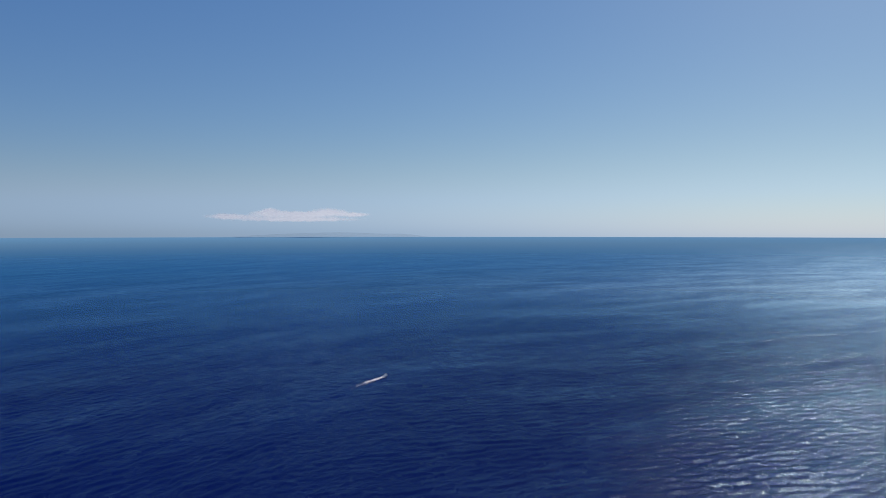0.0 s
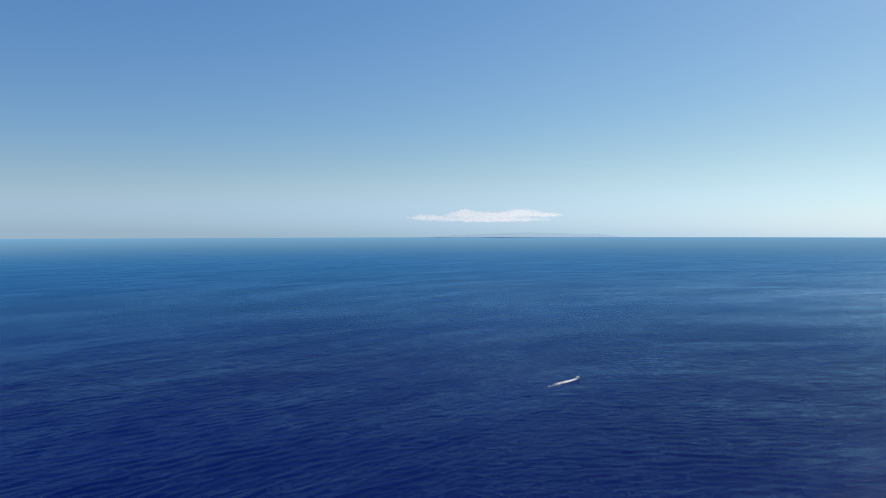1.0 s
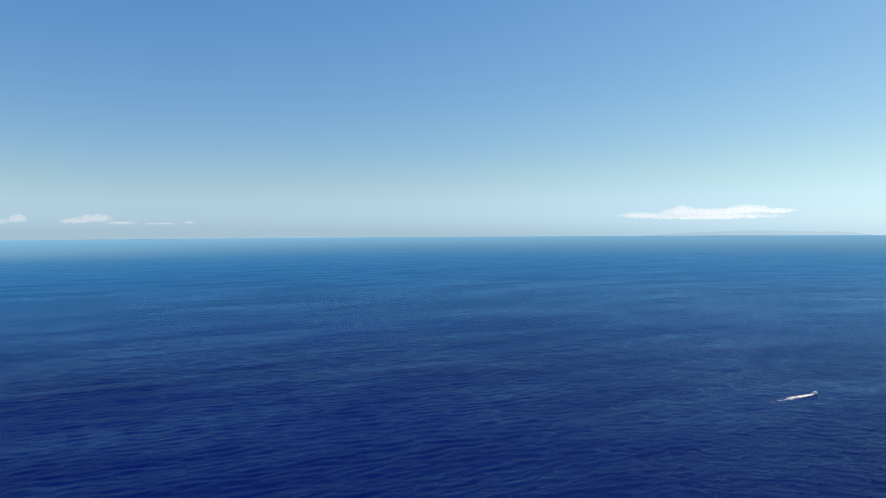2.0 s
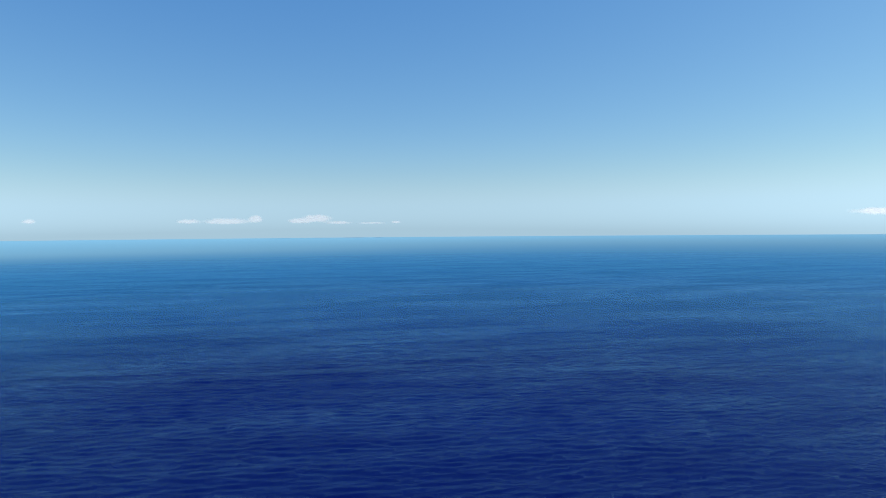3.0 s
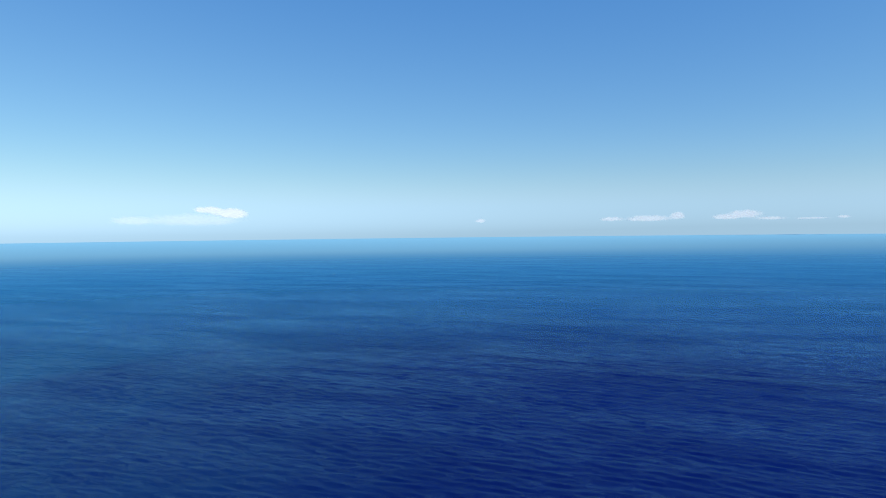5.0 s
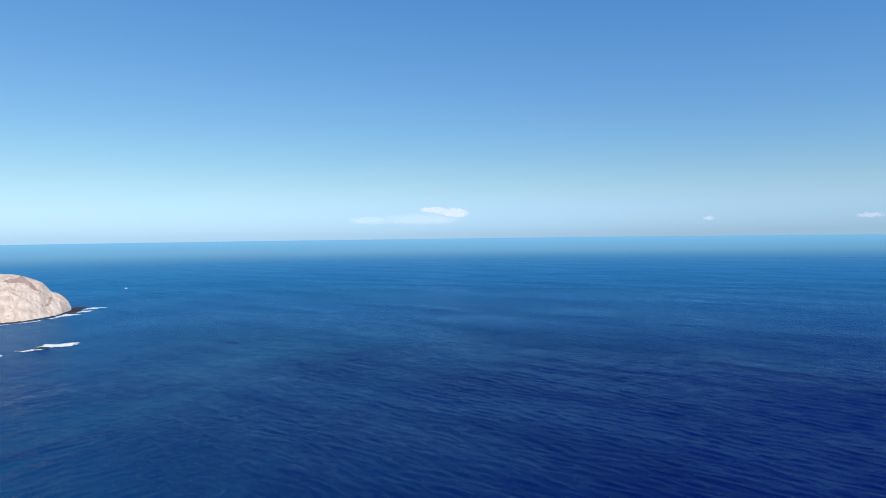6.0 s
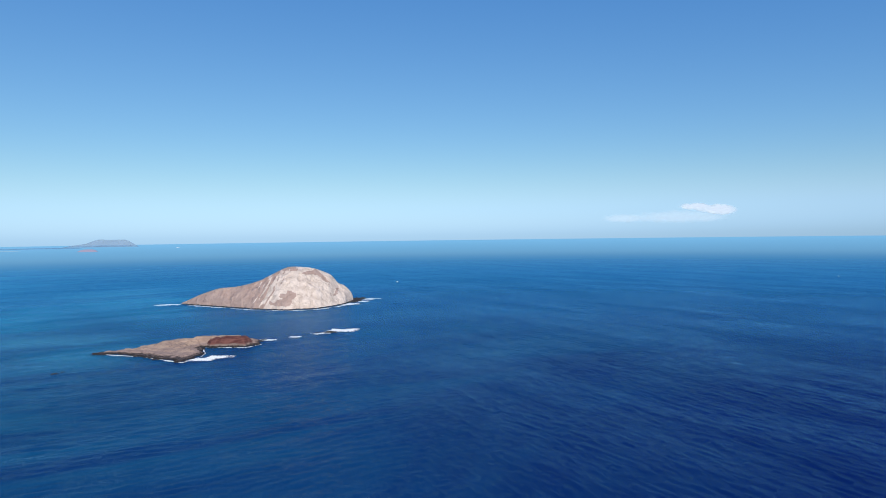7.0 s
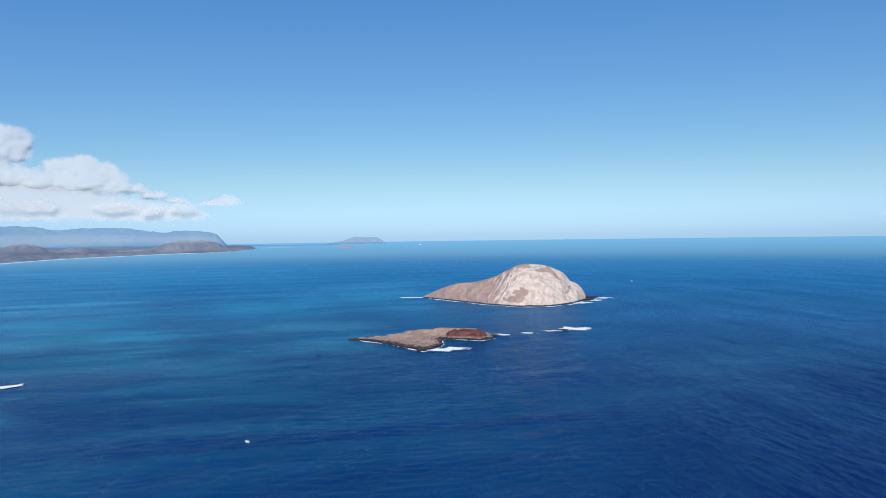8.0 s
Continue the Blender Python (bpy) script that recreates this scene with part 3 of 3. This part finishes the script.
def build_islet():
    root = tagged(new("low_islet"), "low lava islet with dry grass and a red cinder bluff", "islet")
    root.matrix_world = local_frame(147.0, 1250.0)
    piece("plateau", height_patch("plateau", islet_height, ((-160, 158), (-125, 125)), (230, 180), ISLET), root)
    piece("cinder_bluff", height_patch("cinder_bluff", cinder_height, ((28, 132), (-4, 70)), (80, 60), CINDER), root, "dark red cinder bluff")


build_islet()


# ---- rocks and surf ----
def boulder(name, at, size, seed):
    bm = bmesh.new()
    bmesh.ops.create_icosphere(bm, subdivisions=3, radius=1.0)
    for v in bm.verts:
        n = v.co.normalized()
        v.co = n * (1 + 0.35 * fbm(n.x * 1.6 + seed, n.y * 1.6, n.z * 1.6))
        v.co = Vector((v.co.x * size[0], v.co.y * size[1], v.co.z * size[2]))
    me = bpy.data.meshes.new(name)
    bm.to_mesh(me)
    bm.free()
    me.materials.append(BASALT)
    ob = new(name, me)
    ob.matrix_world = local_frame(*at)
    return tagged(ob, "black sea rock awash in breaking surf", "rock", "reef rocks")


for i, (az, d, s) in enumerate(((136.35, 1391, 6.0), (135.4, 1393, 9.0), (135.0, 1396, 6.5), (140.7, 1330, 6.0), (155.9, 1140, 4.0), (155.4, 1150, 2.5))):
    boulder("sea_rock", (az, d), (s * 1.3, s * 0.6, s * 0.38), i * 3.1)


def foam_patch(az, dist, length, width, turn, seed, label, strength=1.0):
    """An irregular sheet of white water lying on the sea."""
    nu, nv = 40, 16
    verts, cover = [], []
    for i in range(nu):
        a = 2 * i / (nu - 1) - 1
        bend = 0.25 * width * fbm(a * 1.7 + seed, 0.0, seed)
        for j in range(nv):
            b = 2 * j / (nv - 1) - 1
            wide = width * (0.35 + 0.65 * (1 - a * a)) * (1 + 0.35 * fbm(a * 3 + seed, 5.0))
            verts.append((a * length / 2, bend + b * wide / 2, 0.35 + 0.5 * (1 - a * a) * (1 - b * b)))
            cover.append(strength * (1 - abs(a) ** 2.2) * (1 - abs(b) ** 2) + 0.25 * fbm(a * 4 + seed, b * 2, seed))
    me = mesh("surf", verts, grid_faces(nu, nv), FOAM)
    layer(me, "cover", [max(c, 0) * (0 if k // nv in (0, nu - 1) or k % nv in (0, nv - 1) else 1) for k, c in enumerate(cover)])
    ob = new("surf", me)
    ob.matrix_world = local_frame(az, dist) @ pose(0, 0, 0, 0, 0, turn)
    return tagged(ob, label, "surf", kind="stuff")


def shore_foam(frame_m, outline, seed, label, wide=9.0):
    """A broken white line along a shore outline (local u, w points)."""
    pts = []
    for (x0, y0), (x1, y1) in zip(outline, outline[1:]):
        n = max(int(math.hypot(x1 - x0, y1 - y0) / 5), 1)
        pts += [(x0 + (x1 - x0) * k / n, y0 + (y1 - y0) * k / n) for k in range(n)]
    pts.append(outline[-1])
    verts, cover = [], []
    for i, (x, y) in enumerate(pts):
        xa, ya = pts[max(i - 1, 0)]
        xb, yb = pts[min(i + 1, len(pts) - 1)]
        ln = math.hypot(xb - xa, yb - ya) or 1
        nx, ny = (yb - ya) / ln, -(xb - xa) / ln
        w = wide * max(0.25, 1 + 1.3 * fbm(i * 0.11 + seed, seed))
        for j in range(7):
            t = j / 6
            verts.append((x + nx * (w * t * 1.6 - 5), y + ny * (w * t * 1.6 - 5), 0.4))
            cover.append((0.95 * (1 - t) + 0.15) * step(fbm(i * 0.09 + seed * 2, 3.0) + 0.65, 0.0, 0.5) * (0 if j == 6 else 1))
    me = mesh("surf", verts, grid_faces(len(pts), 7), FOAM)
    layer(me, "cover", cover)
    ob = new("surf", me)
    ob.matrix_world = frame_m
    return tagged(ob, label, "surf", kind="stuff")


front_line = [(u, spline(SPINE, u) - spline(FRONT, u) - 12) for u in range(-246, 243, 12)]
shore_foam(local_frame(140.0, 2050.0), front_line, 1.3, "white wash along the pale island's shore", 11.0)
foam_patch(147.9, 2160, 110, 52, 0, 2.0, "white water off the island's low point", 1.15)
foam_patch(133.6, 1960, 90, 60, 28, 3.0, "white water breaking on the black ledge", 1.1)
foam_patch(132.6, 2040, 70, 50, 20, 3.6, "white water breaking on the black ledge", 1.2)
foam_patch(132.0, 2110, 110, 60, 10, 4.0, "white water breaking on the black ledge")
foam_patch(134.2, 1420, 92, 60, 22, 5.0, "bright surf breaking over the reef rocks", 1.3)
foam_patch(136.0, 1385, 50, 30, 5, 6.0, "bright surf breaking over the reef rocks")
foam_patch(140.5, 1330, 54, 34, -8, 7.0, "white water trailing off the islet's red bluff")
foam_patch(138.2, 1352, 34, 24, 5, 8.0, "small breaking wave between the two islands", 1.2)
foam_patch(144.9, 1162, 100, 48, 14, 9.0, "surf breaking on the lava point", 1.05)
shore_foam(local_frame(147.0, 1250.0), [(-142, 40), (-82, -12), (-25, -82), (0, -116), (34, -66), (40, -40), (38, 22), (69, 12), (105, -8), (138, 18)], 4.4,
           "white wash along the lava islet's shore", 4.0)
foam_patch(178.6, 1085, 60, 26, 20, 10.0, "breaking wave crest close inshore", 1.1)
for az, d in ((176.2, 3500), (175.3, 3350), (176.8, 4000), (174.0, 4300)):
    p = foam_patch(az, 2300, 26, 9, 5, az, "small whitecaps in the bay", 0.9)
    p.matrix_world = Matrix.Translation(far(az, d, 0.6)) @ local_frame(az, 0.01).to_3x3().to_4x4()


# ---- boats ----
def hull_mesh(length, beam, height):
    """A planing hull: pointed bow, flared sides, flat transom, with a sheer line."""
    bm = bmesh.new()
    rings = []
    n = 14
    for i in range(n):
        t = i / (n - 1)
        y = -length / 2 + length * t
        half = beam / 2 * (1 - max(0, (t - 0.45) / 0.55) ** 2.2) + 0.02
        sheer = height * (1 + 0.35 * t * t)
        keel = -0.45 + 0.55 * max(0, (t - 0.6) / 0.4) ** 2
        rings.append([bm.verts.new(c) for c in ((-half, y, sheer), (-half * 0.86, y, 0.15), (0, y, keel), (half * 0.86, y, 0.15), (half, y, sheer),
                                                (half * 0.86, y, sheer), (half * 0.8, y, sheer * 0.55), (-half * 0.8, y, sheer * 0.55), (-half * 0.86, y, sheer))])
    m = len(rings[0])
    for a, b in zip(rings, rings[1:]):
        for k in range(m):
            bm.faces.new((a[k], a[(k + 1) % m], b[(k + 1) % m], b[k]))
    bm.faces.new(rings[0][::-1])
    bm.faces.new(rings[-1])
    return bm


def box(bm, c, s, taper=1.0, bevel=0.06):
    made = bmesh.ops.create_cube(bm, size=1.0)["verts"]
    for v in made:
        k = taper if v.co.z > 0 else 1.0
        v.co = Vector((c[0] + v.co.x * s[0] * k, c[1] + v.co.y * s[1] * k, c[2] + v.co.z * s[2]))
    edges = list({e for v in made for e in v.link_edges})
    bmesh.ops.bevel(bm, geom=edges, offset=bevel, segments=2, affect="EDGES")
    return bm


def motor_boat(at, heading, length, label, cabin=True):
    root = tagged(new("motor_boat"), label, "boat")
    az, d = at
    root.matrix_world = Matrix.Translation(far(az, d, 0.25)) @ pose(0, 0, 0, 0, 0, heading)
    beam = length * 0.34
    part("hull", hull_mesh(length, beam, length * 0.14), WHITE, root)
    part("deck", box(bmesh.new(), (0, -length * 0.05, length * 0.075), (beam * 0.7, length * 0.72, 0.08)), DECK, root, "grey deck floor")
    if cabin:
        house = part("cabin", box(bmesh.new(), (0, length * 0.08, length * 0.2), (beam * 0.62, length * 0.28, length * 0.15), 0.85), WHITE, root)
        part("windscreen", box(bmesh.new(), (0, length * 0.225, length * 0.215), (beam * 0.5, 0.08, length * 0.08), 0.9, 0.02), DARKGLASS, house, "dark tinted windscreen")
        part("roof", box(bmesh.new(), (0, length * 0.03, length * 0.3), (beam * 0.72, length * 0.4, 0.1)), WHITE, root)
        for sx in (-1, 1):
            part("roof_post", box(bmesh.new(), (sx * beam * 0.3, -length * 0.14, length * 0.2), (0.07, 0.07, length * 0.2), 1.0, 0.01), DECK, root)
    part("outboard_motor", box(bmesh.new(), (0, -length * 0.54, length * 0.1), (0.5, 0.6, length * 0.16), 0.8), BLACK, root, "black outboard motor")
    return root


def wake(at, heading, length, label):
    """Foam behind a running boat: a bright core that spreads and fades, brighter at both edges."""
    nu, nv = 60, 15
    verts, cover = [], []
    for i in range(nu):
        t = i / (nu - 1)
        half = 2.4 + 9.0 * t ** 0.8
        bend = -10.0 * t * t + 3.0 * math.sin(9 * t) * t      # the boat has been turning
        for j in range(nv):
            b = 2 * j / (nv - 1) - 1
            verts.append((b * half - bend + 2.2 * fbm(t * 2.0, 1.0) * t, -t * length, 0.3))
            core = math.exp(-(b / 0.5) ** 2) * (1 - t) ** 2.4
            arms = math.exp(-((abs(b) - 0.75) / 0.18) ** 2) * (1 - t) ** 2.2
            cover.append(max(0.0, (1.6 * max(core, 0.8 * arms) + 0.15 * fbm(t * 14, b * 2.0, 3.0)) * (1 - step(t, 0.45, 1.0) * 0.65)) * (0 if j in (0, nv - 1) else 1) * (1 - step(t, 0.9, 1.0)))
    me = mesh("wake", verts, grid_faces(nu, nv), FOAM)
    layer(me, "cover", cover)
    ob = new("wake", me)
    ob.matrix_world = Matrix.Translation(way(at[0]) * at[1]) @ pose(0, 0, 0, 0, 0, heading)
    return tagged(ob, label, "wake", kind="stuff")


RUN = 330.0
motor_boat((4.95, 914), RUN, 9.5, "white motor boat running fast across the open sea")
wake((5.05, 911), RUN, 150, "white foam wake trailing a fast motor boat")
motor_boat((161.94, 674), 200.0, 6.2, "small white motor boat lying still on blue water", True)
for az, d, hd in ((129.5, 2861, 250.0), (95.0, 3300, 260.0)):
    motor_boat((az, d), hd, 11.0, "tiny white boat far out at sea")
motor_boat((147.1, 15000), 240.0, 20.0, "white ship far off near the horizon")


# ---- buildings on the far coast ----
def house(az, d, w, h):
    root = tagged(new("house"), "white far-off building among coastal trees", "building", "coastal buildings")
    z = land_height(az, d)
    root.matrix_world = Matrix.Translation(far(az, d, z)) @ local_frame(az, 0.01).to_3x3().to_4x4()
    k = drawn_in(d) / d
    part("wall", box(bmesh.new(), (0, 0, h * k / 2), (w * k, w * 0.6 * k, h * k), 1.0, 0.1), WALLS, root)
    bm = bmesh.new()
    box(bm, (0, 0, h * k * 1.08), (w * k * 1.05, w * 0.65 * k, h * k * 0.2), 0.7, 0.05)
    part("roof", bm, DECK, root)


for i in range(9):
    house(169.3 + 0.22 * i + random.uniform(-0.08, 0.08), 10900 + random.uniform(-250, 200), random.uniform(8, 17), random.uniform(4, 8))


# ---- clouds ----
def blur(field, times):
    for _ in range(times):
        p = np.pad(field, 1, mode="edge")
        field = (p[:-2, 1:-1] + p[2:, 1:-1] + p[1:-1, :-2] + p[1:-1, 2:] + 2 * field) / 6
    return field


def cloud(name, puffs, label, body=1.0, dist=4800.0, res=0.06, ragged=0.14, heap=0.15, lean=145.0, glow=0.36, buds=0):
    """A bank of cumulus: puffs as (heading, elevation, half width, half height) in degrees, each flat below and
    heaped above, swelling towards the drone; thin and torn at the rim."""
    size = min(max(sum(p[3] for p in puffs) / len(puffs) / 0.7, 0.2), 1.0)
    if buds:
        rng = random.Random(7)
        for pa, pe, pw, ph in list(puffs):
            for _ in range(buds):
                a = rng.uniform(-0.25, 1.25) * math.pi
                r = rng.uniform(0.28, 0.5)
                puffs += ((pa + 0.8 * pw * math.cos(a), pe + 0.75 * ph * math.sin(a), r * min(pw, 1.2 * ph), r * ph),)
    a0 = min(p[0] - p[2] * 1.7 for p in puffs) - 0.3
    a1 = max(p[0] + p[2] * 1.7 for p in puffs) + 0.3
    e0 = min(p[1] - p[3] * 1.2 for p in puffs) - 0.15
    e1 = max(p[1] + p[3] * 1.8 for p in puffs) + 0.2
    na, ne = min(int((a1 - a0) / res) + 2, 420), min(int((e1 - e0) / res) + 2, 200)
    lean = max(min(lean, 110.0 / (e1 - e0)), -110.0 / (e1 - e0))
    dens, swell = np.zeros((na, ne)), np.zeros((na, ne))
    azs, els = np.linspace(a0, a1, na), np.linspace(e0, e1, ne)
    f = 1.1 / size ** 0.8
    for i, az in enumerate(azs):
        for j, el in enumerate(els):
            wa = az + 0.26 * size * fbm(az * f, el * f * 1.5, 3.0, 4)
            we = el + 0.18 * size * fbm(az * f, el * f * 1.5, 9.0, 4)
            d = s = 0.0
            for pa, pe, pw, ph in puffs:
                dx, dy = (wa - pa) / pw, (we - pe) / ph
                if dy < 0:
                    dy *= 1.35
                r2 = dx * dx + dy * dy
                q, broad = 1 - r2 / 1.9, 1 - r2 / 2.6
                if q > 0:
                    d = d + q - d * q
                if broad > 0:
                    s = max(s, math.sqrt(broad) * min(pw, ph * 1.5))
            edge = min((az - a0), (a1 - az), (el - e0), (e1 - el)) / 0.12
            d += ragged * fbm(az * 1.8 * f, el * 2.7 * f, 5.0, 5) * step(d, 0.02, 0.35)
            dens[i, j] = max(0.0, d) * min(max(edge, 0), 1)
            swell[i, j] = s + 0.10 * size * fbm(az * 1.7 * f, el * 2.4 * f, 5.0, 3)
    swell = 0.6 * blur(swell, 6) + 0.4 * blur(swell, 30)
    cover = blur(dens, 7 if buds else 4)
    verts = [EYE + way(azs[i], els[j]) * (dist - 84.8 * heap * swell[i, j] + lean * (e1 - e0) * j / (ne - 1)) for i in range(na) for j in range(ne)]
    me = mesh(name, verts, grid_faces(na, ne), CLOUD)
    layer(me, "cover", cover.ravel())
    layer(me, "body", [body] * len(verts))
    layer(me, "glow", [glow] * len(verts))
    tagged(new(name, me), label, "cloud", "clouds on the horizon")


cloud("cumulus_cloud", ((178.8, 7.5, 1.5, 0.85), (177.2, 7.4, 0.8, 0.75), (179.6, 6.1, 2.0, 1.0), (177.5, 6.2, 0.9, 0.8), (179.0, 6.8, 1.7, 0.9), (177.6, 6.8, 0.9, 0.8), (182.0, 6.8, 2.0, 1.2),
                        (174.7, 5.5, 1.1, 0.7), (173.2, 5.55, 1.2, 0.75), (171.9, 5.25, 0.95, 0.7), (171.1, 4.6, 0.9, 0.7), (179.0, 4.5, 2.2, 1.0),
                        (176.4, 4.4, 2.0, 0.95), (173.8, 4.3, 2.0, 0.95), (171.8, 4.0, 1.5, 0.7), (169.7, 3.9, 0.9, 0.42), (168.4, 3.5, 1.0, 0.36), (166.9, 3.05, 0.9, 0.24)),
      "large heaped white cumulus with grey undersides above the mountains", 0.88, heap=0.85, lean=30.0, glow=0.5, buds=4)
cloud("low_cloud", ((171.2, 2.4, 1.5, 0.42), (168.5, 2.2, 0.7, 0.45), (166.3, 2.4, 0.95, 0.52), (176.5, 2.5, 1.5, 0.5), (179.5, 2.6, 1.8, 0.6)),
      "row of small white clouds under a larger cumulus", 0.62, 4640.0, heap=0.0, lean=60.0, glow=0.5, buds=3)
cloud("cloud_veil", ((180.0, 2.2, 5.0, 1.0), (175.0, 2.1, 4.0, 0.8), (170.0, 1.9, 3.2, 0.6), (178.0, 3.3, 4.4, 1.1), (173.5, 3.0, 3.6, 0.8), (169.5, 2.4, 2.8, 0.6), (166.5, 1.9, 2.2, 0.45)), "thin grey cloud veil over the mountain ridge", 0.8, 4690.0, 0.1, lean=20.0, glow=0.5)
# cloud sheet added as painted haze, to pale the foot of the ridge
cloud("painted_haze_veil", ((180, 0.0, 7, 0.5), (173, 0.0, 5, 0.45), (166.5, -0.05, 3.2, 0.35)), "thin see-through sheet painted as haze along the foot of the mountains", 0.2, 4330.0, 0.1, ragged=0.0, lean=0.0, heap=0.0, glow=0.5)
cloud("small_cloud", ((163.1, 2.95, 1.3, 0.36), (162.9, 3.2, 0.7, 0.36), (164.6, 2.85, 0.7, 0.18)), "single small white cumulus cloud", 0.75, res=0.04, glow=0.45, buds=4)
cloud("horizon_cloud", ((14.3, 1.5, 1.6, 0.3), (14.4, 1.75, 0.6, 0.24), (9.6, 1.6, 1.4, 0.36), (11.8, 1.45, 2.0, 0.26), (17.6, 1.25, 1.8, 0.22),
                        (7.6, 1.45, 1.2, 0.18), (12.5, 1.05, 4.8, 0.24)),
      "long flat pale cloud bank above a faint island", 0.75, 4988.0, res=0.045, lean=0.0, heap=0.05, glow=0.95)
cloud("horizon_cloud", ((61.4, 1.15, 1.1, 0.34), (62.8, 0.98, 1.0, 0.22), (59.6, 0.82, 1.1, 0.13)), "small bright cumulus low on the horizon", 0.62, res=0.035, buds=3)
cloud("horizon_cloud", ((66.4, 1.1, 0.5, 0.3), (68.6, 0.95, 1.7, 0.26), (71.6, 0.95, 0.8, 0.18)), "small bright cumulus low on the horizon", 0.55, res=0.035, buds=3)
cloud("horizon_cloud", ((54.8, 0.85, 0.4, 0.12), (56.8, 0.78, 1.2, 0.07)), "thin wisp of cloud on the horizon", 0.6, res=0.035)
cloud("horizon_cloud", ((103.4, 1.8, 1.3, 0.36), (105.0, 2.05, 1.0, 0.26), (102.9, 1.6, 0.9, 0.34)), "small white cumulus with a hazy grey base", 0.75, res=0.035, buds=3)
cloud("cloud_veil", ((106.0, 1.2, 3.4, 0.5), (110.6, 1.15, 1.3, 0.32)), "thin grey cloud veil under a small cumulus", 0.25, 4780.0, 0.06, lean=60.0, glow=0.25)
cloud("horizon_cloud", ((82.5, 0.95, 0.4, 0.16),), "thin wisp of cloud on the horizon", 0.6, res=0.035)
